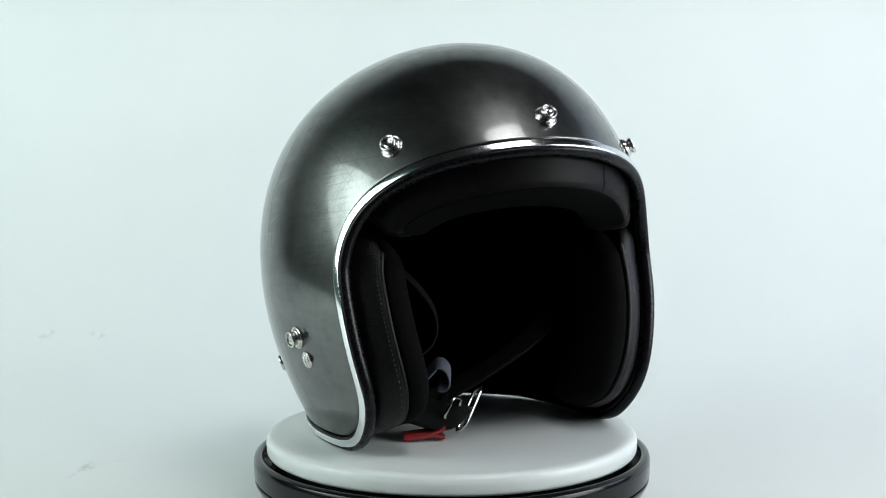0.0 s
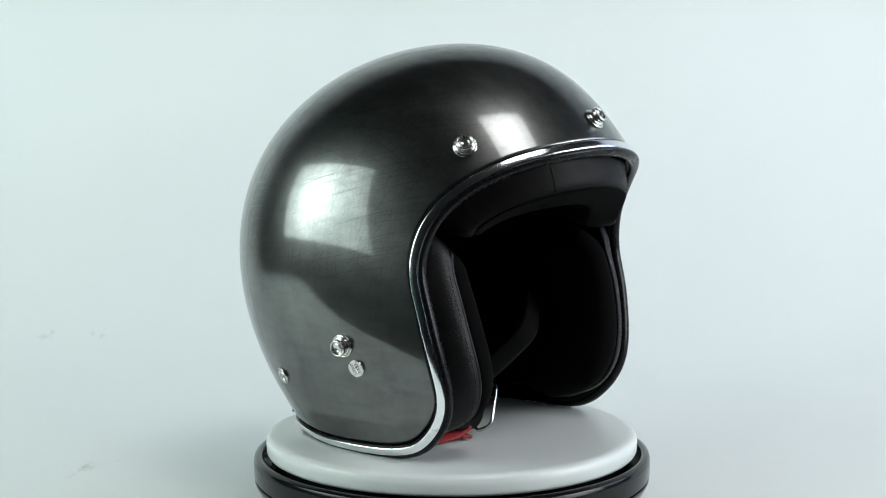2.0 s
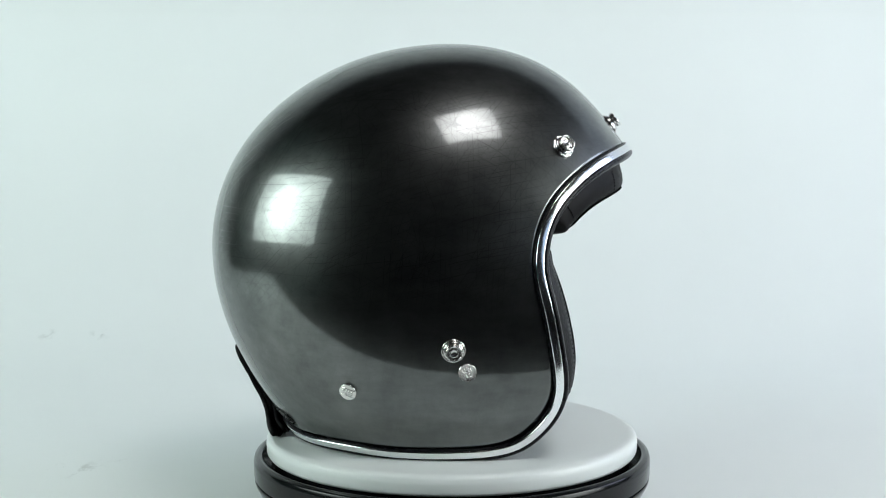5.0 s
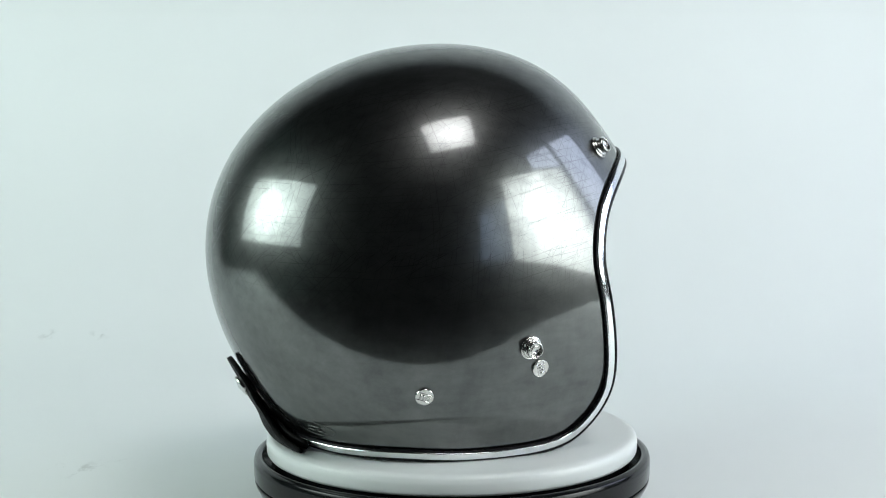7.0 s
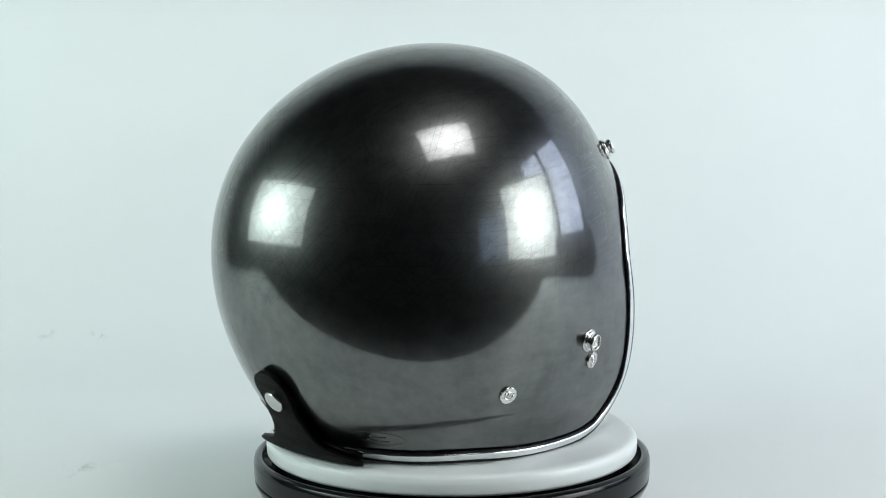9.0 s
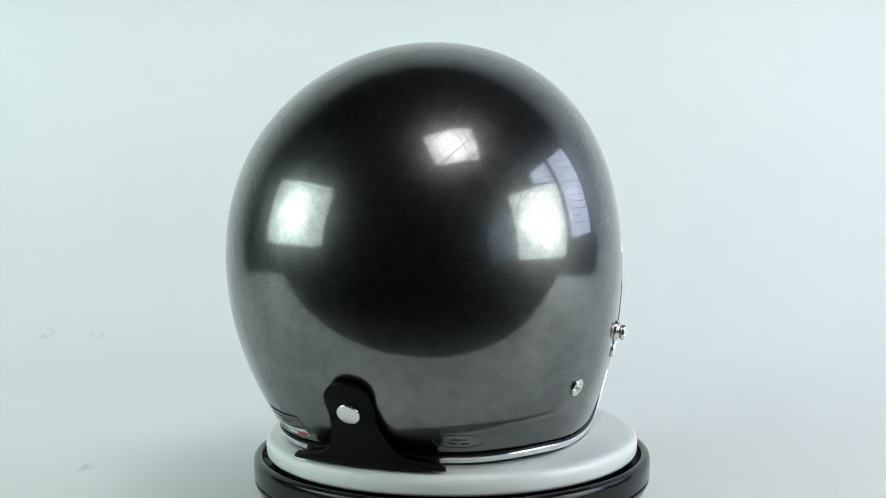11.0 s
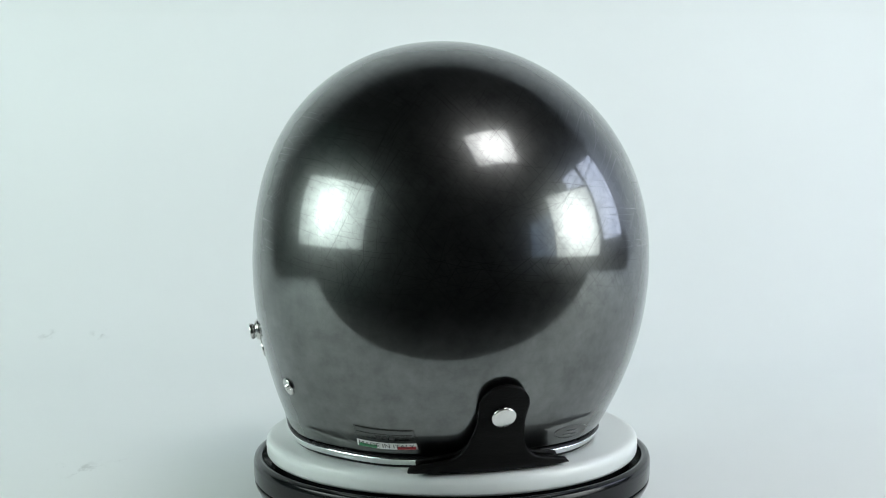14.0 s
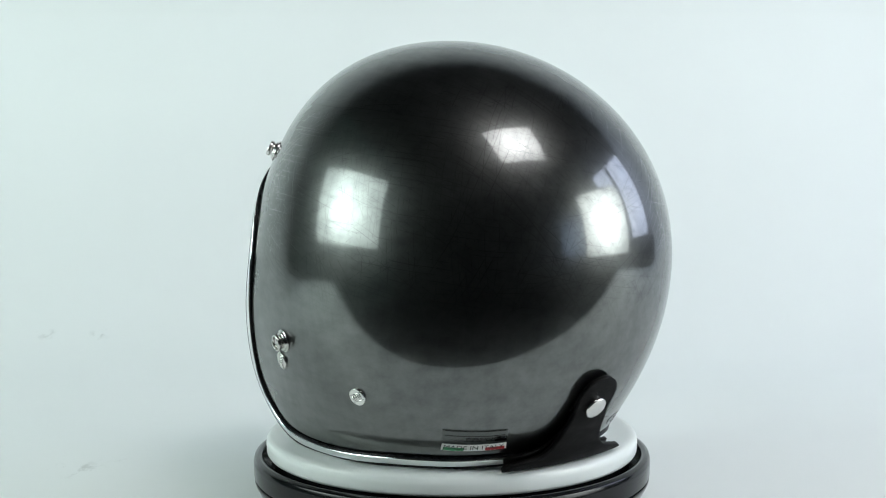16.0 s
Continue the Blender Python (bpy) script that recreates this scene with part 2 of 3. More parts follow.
def lathe(profile, segments=48, matrix=None):
    """A turned body: profile of (radius, height), first and last on the axis where radius is 0."""
    verts, faces, rings = [], [], []
    for r, z in profile:
        if r < 1e-7:
            rings.append([len(verts)])
            verts.append(Vector((0, 0, z)))
        else:
            rings.append(list(range(len(verts), len(verts) + segments)))
            verts += [Vector((r * math.cos(2 * math.pi * i / segments), r * math.sin(2 * math.pi * i / segments), z)) for i in range(segments)]
    for a, b in zip(rings, rings[1:]):
        for i in range(segments):
            j = (i + 1) % segments
            if len(a) == 1 and len(b) > 1:
                faces.append((a[0], b[i], b[j]))
            elif len(b) == 1 and len(a) > 1:
                faces.append((a[i], b[0], a[j]))
            elif len(a) > 1:
                faces.append((a[i], b[i], b[j], a[j]))
    if matrix:
        verts = [matrix @ v for v in verts]
    bm = bmesh.new()
    vs = [bm.verts.new(v) for v in verts]
    for f in faces:
        bm.faces.new([vs[i] for i in f])
    return bm


def rounded(profile, r=0.0006, n=3):
    """Rounds the corners of a lathe profile."""
    out = [profile[0]]
    for a, p, b in zip(profile, profile[1:], profile[2:]):
        a, p, b = Vector(a), Vector(p), Vector(b)
        d0, d1 = (a - p), (b - p)
        k = min(r, d0.length * 0.45, d1.length * 0.45)
        s, e = p + d0.normalized() * k, p + d1.normalized() * k
        for i in range(n + 1):
            t = i / n
            q = s * (1 - t) ** 2 + p * 2 * t * (1 - t) + e * t * t
            out.append((max(q.x, 0), q.y))
    return out + [profile[-1]]


def spline(points, n, closed=False):
    """A smooth curve through points, n steps for each span."""
    p = [Vector(q) for q in points]
    out = []
    k = len(p)
    for i in range(k if closed else k - 1):
        a, b, c, d = ((p[(i + j) % k] for j in (-1, 0, 1, 2)) if closed else (p[max(i - 1, 0)], p[i], p[i + 1], p[min(i + 2, k - 1)]))
        for j in range(n):
            t = j / n
            out.append(0.5 * ((2 * b) + (c - a) * t + (2 * a - 5 * b + 4 * c - d) * t * t + (3 * b - a - 3 * c + d) * t ** 3))
    return out if closed else out + [p[-1]]


def tube(path, radius, closed=False, segments=10, flat=1.0, side=None):
    """A rod along a path; flat below 1 and side make it a ribbon that is wide along side."""
    verts, faces = [], []
    k = len(path)
    for i, p in enumerate(path):
        t = (path[(i + 1) % k] - path[i - 1]) if closed else (path[min(i + 1, k - 1)] - path[max(i - 1, 0)])
        t.normalize()
        s = Vector(side) if side is not None else (Vector((0, 0, 1)) if abs(t.z) < 0.9 else Vector((1, 0, 0)))
        s = (s - t * s.dot(t)).normalized()
        w = t.cross(s)
        for j in range(segments):
            a = 2 * math.pi * j / segments
            ca, sa = math.cos(a), math.sin(a)
            if flat < 1:      # squarish section
                ca, sa = math.copysign(abs(ca) ** 0.4, ca), math.copysign(abs(sa) ** 0.4, sa)
            verts.append(p + s * (radius * ca) + w * (radius * flat * sa))
    for i in range(k if closed else k - 1):
        for j in range(segments):
            n = (i + 1) % k
            faces.append((i * segments + j, i * segments + (j + 1) % segments, n * segments + (j + 1) % segments, n * segments + j))
    if not closed:
        faces += [tuple(range(segments))[::-1], tuple(range((k - 1) * segments, k * segments))]
    bm = bmesh.new()
    vs = [bm.verts.new(v) for v in verts]
    for f in faces:
        bm.faces.new([vs[i] for i in f])
    return bm


# ---- the helmet's form: a rounded body about its middle, front along -y ----
MID = np.array([0.0, 0.0, 0.115])
SEAT = np.array([0.00781, 0.01447, 0.0])      # where the helmet sits on the platter
FORM = (0.1362, 0.0078, -0.00314, -0.0174, 0.00502, 0.00918, -0.02327, -0.01338, -0.00693, -0.00439, 0.01758, 0.01922, -0.00031, -0.01623, -0.00346,
        0.00251, -0.0169, -0.02446, -0.00354, -0.03184, -0.01908, -0.0031, 0.01106, 0.01492, 0.01953, 0.02361, 0.03282, 0.01358)
S = math.sqrt(0.5)
POLE, FORE = np.array([0.0, S, S]), np.array([0.0, -S, S])


def radius_at(u):
    x, y, z = u[..., 0], u[..., 1], u[..., 2]
    terms = (1 + 0 * x, y, z, x * x, y * z, z * z, y ** 3, y * y * z, y * z * z, z ** 3, y ** 4, y ** 3 * z, y * y * z * z, y * z ** 3, z ** 4)
    terms += tuple(y ** (k - j) * z ** j for k in (5, 6) for j in range(k + 1))
    return sum(c * k for c, k in zip(FORM, terms))


def heading(psi, theta):
    """Unit direction: theta from the pole at the crown's back, psi round it from the brow; radians."""
    psi, theta = np.asarray(psi, float), np.asarray(theta, float)
    return (np.cos(theta)[..., None] * POLE + np.sin(theta)[..., None] * (np.cos(psi)[..., None] * FORE + np.sin(psi)[..., None] * np.array([1.0, 0, 0])))


def on_form(u, inset=0.0):
    u = np.asarray(u, float)
    u = u / np.linalg.norm(u, axis=-1, keepdims=True)
    return MID + SEAT + u * (radius_at(u) - inset)[..., None]


def at_place(x, y, z, lift=0.0):
    """The point of the form nearest to a place given from the helmet's middle line, and the normal there."""
    u = np.array([x, y, z]) - MID
    u /= np.linalg.norm(u)
    p = on_form(u)
    e = np.cross(u, [0, 0, 1.0] if abs(u[2]) < 0.9 else [1.0, 0, 0])
    e /= np.linalg.norm(e)
    f = np.cross(e, u)
    n = np.cross(on_form(u + 1e-3 * e) - on_form(u - 1e-3 * e), on_form(u + 1e-3 * f) - on_form(u - 1e-3 * f))
    n /= np.linalg.norm(n)
    if n @ u < 0:
        n = -n
    return Vector(p + n * lift), Vector(n)


# rim of the shell: psi, theta in degrees, brow to nape
RIM = ((0, 106.9), (10, 106.6), (22, 105.4), (34, 103.8), (43.2, 103.3), (51, 103.9), (58.3, 106.1), (64.8, 110.0), (69.9, 115.1), (73.8, 121.0),
       (77.9, 126.6), (82.3, 131.7), (88, 136.7), (96, 139.6), (104.5, 139.7), (112, 137.8), (118.5, 133.3), (124.8, 126.8), (134.3, 116.1),
       (140, 110.0), (147, 104.4), (156, 99.4), (163, 96.4), (180, 93.5))


def rim_spline():
    pts = [(a, b) for a, b in RIM]
    xs = np.array([-a for a, _ in pts[:0:-1]] + [a for a, _ in pts])[1:]
    ys = np.array([b for _, b in pts[:0:-1]] + [b for _, b in pts])[1:]
    n = len(xs)
    h = np.append(np.diff(xs), xs[0] + 360 - xs[-1])
    A, r = np.zeros((n, n)), np.zeros(n)
    for i in range(n):      # periodic cubic spline
        p, q = (i - 1) % n, (i + 1) % n
        A[i, p] += h[p]
        A[i, i] += 2 * (h[p] + h[i])
        A[i, q] += h[i]
        r[i] = 6 * ((ys[q] - ys[i]) / h[i] - (ys[i] - ys[p]) / h[p])
    m = np.linalg.solve(A, r)

    def f(deg):
        d = (np.asarray(deg, float) - xs[0]) % 360 + xs[0]
        i = np.clip(np.searchsorted(xs, d, side="right") - 1, 0, n - 1)
        j = (i + 1) % n
        a, b = xs[i] + h[i] - d, d - xs[i]
        return (m[i] * a ** 3 + m[j] * b ** 3) / (6 * h[i]) + (ys[i] / h[i] - m[i] * h[i] / 6) * a + (ys[j] / h[i] - m[j] * h[i] / 6) * b
    return f


RIM_AT = rim_spline()


def rim_frames(count=420, start=-180.0, end=180.0):
    """Points along the rim at even steps of length, with the ways along it, out of the shell and beyond its edge."""
    closed = end - start >= 360
    deg = np.linspace(start, end, 4001)
    pts = on_form(heading(np.radians(deg), np.radians(RIM_AT(deg))))
    run = np.concatenate([[0], np.cumsum(np.linalg.norm(np.diff(pts, axis=0), axis=1))])
    deg = np.interp(np.linspace(0, run[-1], count + 1)[:-1] if closed else np.linspace(0, run[-1], count), run, deg)
    th = np.radians(RIM_AT(deg))
    u = heading(np.radians(deg), th)
    p = on_form(u)
    e = 0.2
    t = on_form(heading(np.radians(deg + e), np.radians(RIM_AT(deg + e)))) - on_form(heading(np.radians(deg - e), np.radians(RIM_AT(deg - e))))
    t /= np.linalg.norm(t, axis=1, keepdims=True)
    across = on_form(heading(np.radians(deg), th + 1e-3)) - on_form(heading(np.radians(deg), th - 1e-3))
    n = np.cross(across, t)
    n *= np.sign((n * u).sum(1))[:, None]
    n /= np.linalg.norm(n, axis=1, keepdims=True)
    b = np.cross(t, n)
    b *= np.sign((b * across).sum(1))[:, None]
    return p, t, n, b, deg, run[-1]


def rim_sweep(profile, start=-180.0, end=180.0, count=420, taper=0.0, reach=None):
    """A section of (beyond the edge, out of the shell) carried along the rim; taper rounds off open ends over that length."""
    p, t, n, b, deg, length = rim_frames(count, start, end)
    closed = end - start >= 360
    prof = np.array(profile)
    mid = prof.mean(0)
    k = len(prof)
    verts, faces = [], []
    for i in range(len(p)):
        f = 1.0
        if not closed and taper:
            s = min(i, len(p) - 1 - i) / (len(p) - 1) * length
            if s < taper:
                f = max(0.02, math.sqrt(1 - (1 - s / taper) ** 2))
        q = mid + (prof - mid) * f
        if reach:
            q = np.stack([np.where(q[:, 0] > 0, q[:, 0] * reach(abs(deg[i])), q[:, 0]), q[:, 1]], 1)
        v = p[i] + b[i] * q[:, :1] + n[i] * q[:, 1:]
        v[:, 2] = np.maximum(v[:, 2], 0.0004)
        verts += [Vector(w) for w in v]
    for i in range(len(p) if closed else len(p) - 1):
        j = (i + 1) % len(p)
        for a in range(k):
            c = (a + 1) % k
            faces.append((i * k + a, i * k + c, j * k + c, j * k + a))
    if not closed:
        faces += [tuple(range(k))[::-1], tuple(range((len(p) - 1) * k, len(p) * k))]
    me = mesh_of("sweep", verts, faces)
    bm = bmesh.new()
    bm.from_mesh(me)
    bpy.data.meshes.remove(me)
    return bm


def oval(cb, cn, rb, rn, k=12):
    return [(cb + rb * math.cos(2 * math.pi * i / k), cn + rn * math.sin(2 * math.pi * i / k)) for i in range(k)]


def smooth_section(points, n=4):
    return [(q.x, q.y) for q in spline([Vector((a, b, 0)) for a, b in points], n, True)]


# ---- setting: dark room, table, backdrop ----
def structure(name, bm, material, label="", smooth=False):
    ob = part(name, bm, material, None, label, smooth)
    return tagged(ob, kind="structure")


ROOM = (-2.6, 2.2, -2.6, 2.2, -0.80, 2.90)


def room():
    x0, x1, y0, y1, z0, z1 = ROOM
    w = 0.12
    for name, dims, m in (("floor", (x0 - w, x1 + w, y0 - w, y1 + w, z0 - w, z0), M_WALL), ("ceiling", (x0 - w, x1 + w, y0 - w, y1 + w, z1, z1 + w), M_WALL),
                          ("wall_west", (x0 - w, x0, y0 - w, y1 + w, z0, z1), M_WALL_GREEN), ("wall_north", (x0, x1, y1, y1 + w, z0, z1), M_WALL),
                          ("wall_south", (x0, x1, y0 - w, y0, z0, z1), M_WALL)):
        bm = bmesh.new()
        box(bm, *dims)
        structure(name, bm, m, "dark painted studio room surface, dimly lit")
    # east wall with its two window openings
    holes = ((-2.45, -1.30, 0.02, 1.06), (-0.58, 0.92, 0.22, 1.66))
    bm = bmesh.new()
    edge = y0 - w
    for wy0, wy1, wz0, wz1 in holes:
        box(bm, x1, x1 + w, edge, wy0, z0, z1)
        box(bm, x1, x1 + w, wy0, wy1, z0, wz0)
        box(bm, x1, x1 + w, wy0, wy1, wz1, z1)
        edge = wy1
    box(bm, x1, x1 + w, edge, y1 + w, z0, z1)
    structure("wall_east", bm, M_WALL, "dark painted wall with two daylit windows")
    for name, label, (wy0, wy1, wz0, wz1), post in (("window_1", "grey framed window full of pale blue daylight", holes[1], 0.41), ("window_2", "window behind a drawn pale blue roller blind", holes[0], 0)):
        win = tagged(new(name), label, "window", kind="structure")
        win.location = (x1, wy0, wz0)
        bm = bmesh.new()
        W, H = wy1 - wy0, wz1 - wz0
        bars = [(0.02, 0.08, 0, 0.04, 0, H), (0.02, 0.08, W - 0.04, W, 0, H), (0.02, 0.08, 0.04, W - 0.04, 0, 0.04), (0.02, 0.08, 0.04, W - 0.04, H - 0.04, H)]
        if post:
            bars.append((0.03, 0.07, W * post, W * post + 0.11, 0.04, H - 0.04))
        for d in bars:
            box(bm, *d, bevel=0.004)
        part("window_frame", bm, M_FRAME, win, smooth=False)
        bm = bmesh.new()
        box(bm, -0.03, 0.02, -0.03, W + 0.03, -0.03, 0.0, 0.003)
        part("window_sill", bm, M_FRAME, win, smooth=False)
        if not post:
            bm = bmesh.new()
            box(bm, 0.004, 0.006, 0.005, W - 0.005, 0.01, H - 0.01)
            part("blind", bm, M_BLIND, win, "drawn pale blue roller blind", smooth=False)
    # sky outside
    m, nt, b = mat("daylight_sky")
    b.inputs["Base Color"].default_value = (0.1, 0.1, 0.1, 1)
    sky = ramp(nt, noise_of(nt, 1.2, 2.0), [(0.3, (0.56, 0.64, 0.86)), (0.7, (0.68, 0.74, 0.92))])
    nt.links.new(sky, b.inputs["Emission Color"])
    b.inputs["Emission Strength"].default_value = SKY
    ob = part_mesh("backdrop_sky", mesh_of("sky", [(x1 + 0.9, -4, -1.5), (x1 + 0.9, 3, -1.5), (x1 + 0.9, 3, 3.5), (x1 + 0.9, -4, 3.5)], [(0, 1, 2, 3)], False), m, None, "pale blue sky outside the window")
    tagged(ob, kind="structure")


def backdrop():
    """One sheet: flat on the table, a wide curve, then up behind, where it is wider than the table."""
    sec = [(-0.237, TABLE_Z), (0.42, TABLE_Z)]
    r, yb = 0.38, 0.80
    sec += [(yb - r + r * math.sin(a), TABLE_Z + r - r * math.cos(a)) for a in np.linspace(0, math.pi / 2, 24)[1:]]
    sec += [(yb, z) for z in (0.5, 0.7, 0.9, 1.1)]
    # unseen top, bent back so that its reflection in the shell fades out softly
    sec += [(yb + 1.5 * (1 - math.cos(a)), 1.1 + 1.5 * math.sin(a)) for a in np.linspace(0, radians(78), 18)[1:]]
    full = [Vector((0, *p)) for p in sec]
    xs = np.linspace(-1.30, 1.30, 69)
    verts, faces = [], []
    for lift in (0.0, -0.0015):
        for x in xs:
            for k, p in enumerate(full):
                up = min(1.0, max(0.0, (p.z - TABLE_Z) / 0.45))
                wide = 1 + (0.60 if x < 0 else 0.45) * up * up * (3 - 2 * up)
                verts.append((x * wide, p.y - (lift if p.z > TABLE_Z + 0.2 else 0), p.z + (lift if p.z <= TABLE_Z + 0.2 else 0)))
    k, n = len(full), len(xs)
    for s in range(2):
        for i in range(n - 1):
            for j in range(k - 1):
                o = s * n * k
                f = (o + i * k + j, o + (i + 1) * k + j, o + (i + 1) * k + j + 1, o + i * k + j + 1)
                faces.append(f if s == 0 else f[::-1])
    ob = part_mesh("backdrop", mesh_of("backdrop", verts, faces), M_PAPER, None, "white paper photo backdrop swept up behind the turntable")
    tagged(ob, category="backdrop", kind="structure")


def table():
    t = tagged(new("table"), "plain grey table under the white backdrop sheet", "table")
    t.location = (0, 0.27, -0.80)
    top = TABLE_Z - 0.003 + 0.80
    bm = bmesh.new()
    box(bm, -1.28, 1.28, -0.50, 0.50, top - 0.03, top, 0.003)
    part("tabletop", bm, M_TABLE, t, smooth=False)
    for x in (-1.2, 1.2):
        for y in (-0.44, 0.44):
            bm = bmesh.new()
            box(bm, x - 0.025, x + 0.025, y - 0.025, y + 0.025, 0, top - 0.03, 0.003)
            part("leg", bm, M_TABLE, t, smooth=False)


def softbox(where, target, width, height, glow, label, stand=True, roll=0):
    """A lit fabric box on a light stand."""
    s = tagged(new("softbox"), label, "studio light", "softboxes round the turntable")
    s.matrix_world = look(where, target, roll)
    w, h = width / 2, height / 2
    verts = [(-w, -h, 0), (w, -h, 0), (w, h, 0), (-w, h, 0)]
    part_mesh("diffuser", mesh_of("diffuser", verts, [(0, 1, 2, 3)][::1], False), glow, s, "glowing white diffuser cloth").matrix_basis = pose(0, 0, -0.002)
    bm = bmesh.new()
    rim = 0.012
    for d in ((-w - rim, -w, -h - rim, h + rim), (w, w + rim, -h - rim, h + rim), (-w, w, -h - rim, -h), (-w, w, h, h + rim)):
        box(bm, *d, -0.02, 0.02, 0.002)
    part("rim", bm, M_BLACK, s, smooth=False)
    bm = bmesh.new()
    v = [bm.verts.new(p) for p in ((-w, -h, 0.006), (w, -h, 0.006), (w, h, 0.006), (-w, h, 0.006), (-0.07, -0.07, 0.28), (0.07, -0.07, 0.28), (0.07, 0.07, 0.28), (-0.07, 0.07, 0.28))]
    for f in ((0, 1, 5, 4), (1, 2, 6, 5), (2, 3, 7, 6), (3, 0, 4, 7), (4, 5, 6, 7)):
        bm.faces.new([v[i] for i in f])
    part("hood", bm, M_BLACK, s, smooth=False)
    bm = lathe(rounded([(0, 0.28), (0.06, 0.28), (0.06, 0.42), (0, 0.42)], 0.008), 24)
    part("lamp_head", bm, M_BLACK, s)
    if stand:
        inv = s.matrix_world.inverted()
        head = s.matrix_world @ Vector((0, 0, 0.34))
        foot = Vector((head.x, head.y, ROOM[4]))
        part("pole", tube([inv @ head, inv @ (foot + Vector((0, 0, 0.02)))], 0.014, side=(1, 0, 0)), M_BLACK, s)
        for i in range(3):
            a = i * 2.094 + 0.4
            end = foot + Vector((0.4 * math.cos(a), 0.4 * math.sin(a), 0.012))
            part("leg", tube([inv @ (foot + Vector((0, 0, 0.30))), inv @ end], 0.010, side=(1, 0, 0.3)), M_BLACK, s)


def aim_from(az, el, dist):
    a, e = radians(az), radians(el)
    return (dist * math.cos(e) * math.sin(a), -dist * math.cos(e) * math.cos(a), 0.12 + dist * math.sin(e))


room()
backdrop()
table()
softbox(aim_from(-74, 17, 1.15), (0, 0.36, 0.16), 0.89, 0.56, M_GLOW_L, "large lit rectangular softbox on a black stand beside the table")
softbox(aim_from(72, 12.5, 1.20), (0, 0.14, 0.12), 0.68, 0.60, M_GLOW_R, "lit rectangular softbox on a black stand near the window")
softbox(aim_from(33, 58, 1.25), (0, 0, 0.12), 0.48, 0.42, M_GLOW_T, "small lit softbox raised high over the turntable", roll=-3)


# ---- turntable ----
def turntable():
    t = tagged(new("turntable"), "round display turntable with white platter and dark grey base", "turntable")
    t.location = (0, 0, TABLE_Z)
    h = -TABLE_Z
    prof = [(0, 0.0), (0.108, 0.0), (0.114, 0.003), (0.1215, 0.010), (0.1250, 0.0165), (0.1256, 0.0188), (0.1240, 0.0191), (0.1240, 0.0200), (0.1257, 0.0203),
            (0.1260, 0.0300), (0.1252, 0.0330), (0.1228, 0.0342), (0.1208, 0.0338), (0.1198, 0.0318), (0.1198, 0.022), (0.1125, 0.022), (0.1125, 0.0338), (0.0, 0.0338)]
    part("base", lathe(rounded(prof, 0.0007, 3), 160), M_BASE, t, "dark grey moulded base with a seam line")
    platter = part("platter", lathe(rounded([(0, h - 0.0122), (0.1160, h - 0.0122), (0.1176, h - 0.0108), (0.1180, h - 0.0045), (0.1172, h - 0.0018), (0.1155, h - 0.0005), (0.1130, h), (0.0, h)], 0.0014, 5), 160), M_PLATTER, t, "satin white plastic platter")
    return t, platter


TURNTABLE, PLATTER = turntable()

# ---- helmet ----
HELMET = tagged(new("helmet"), "open-face motorcycle helmet in glossy gunmetal grey with chrome trim", "helmet")


def shell():
    n, rings = 288, 96
    psi = np.linspace(-math.pi, math.pi, n, endpoint=False)
    rim = np.radians(RIM_AT(np.degrees(psi)))
    verts, faces = [], []
    for inset in (0.0, 0.0045):
        verts.append(on_form(heading(0.0, 0.0), inset))
        for k in range(1, rings + 1):
            verts += list(on_form(heading(psi, rim * (k / rings)), inset))
    half = 1 + n * rings
    for o, flip in ((0, False), (half, True)):
        for i in range(n):
            j = (i + 1) % n
            f = [(o, o + 1 + i, o + 1 + j)]
            for k in range(rings - 1):
                a, b = o + 1 + k * n, o + 1 + (k + 1) * n
                f.append((a + i, b + i, b + j, a + j))
            faces += [q[::-1] for q in f] if flip else f
    last = 1 + (rings - 1) * n
    for i in range(n):
        j = (i + 1) % n
        faces.append((last + j, last + i, half + last + i, half + last + j))
    part_mesh("shell", mesh_of("shell", verts, faces), M_SHELL, HELMET, "glossy scratched gunmetal grey shell")


def liner():
    n, rings = 144, 48
    psi = np.linspace(-math.pi, math.pi, n, endpoint=False)
    rim = np.radians(RIM_AT(np.degrees(psi)))
    verts, faces = [on_form(heading(0.0, 0.0), 0.034)], []
    for k in range(1, rings + 1):
        s = k / rings
        inset = 0.034 if s < 0.86 else 0.034 - 0.028 * ((s - 0.86) / 0.14) ** 2
        verts += list(on_form(heading(psi, rim * (0.995 * s)), inset))
    for i in range(n):
        j = (i + 1) % n
        faces.append((0, 1 + j, 1 + i))
        for k in range(rings - 1):
            a, b = 1 + k * n, 1 + (k + 1) * n
            faces.append((a + i, a + j, b + j, b + i))
    part_mesh("liner", mesh_of("liner", verts, faces), M_CLOTH, HELMET, "black cloth lining")


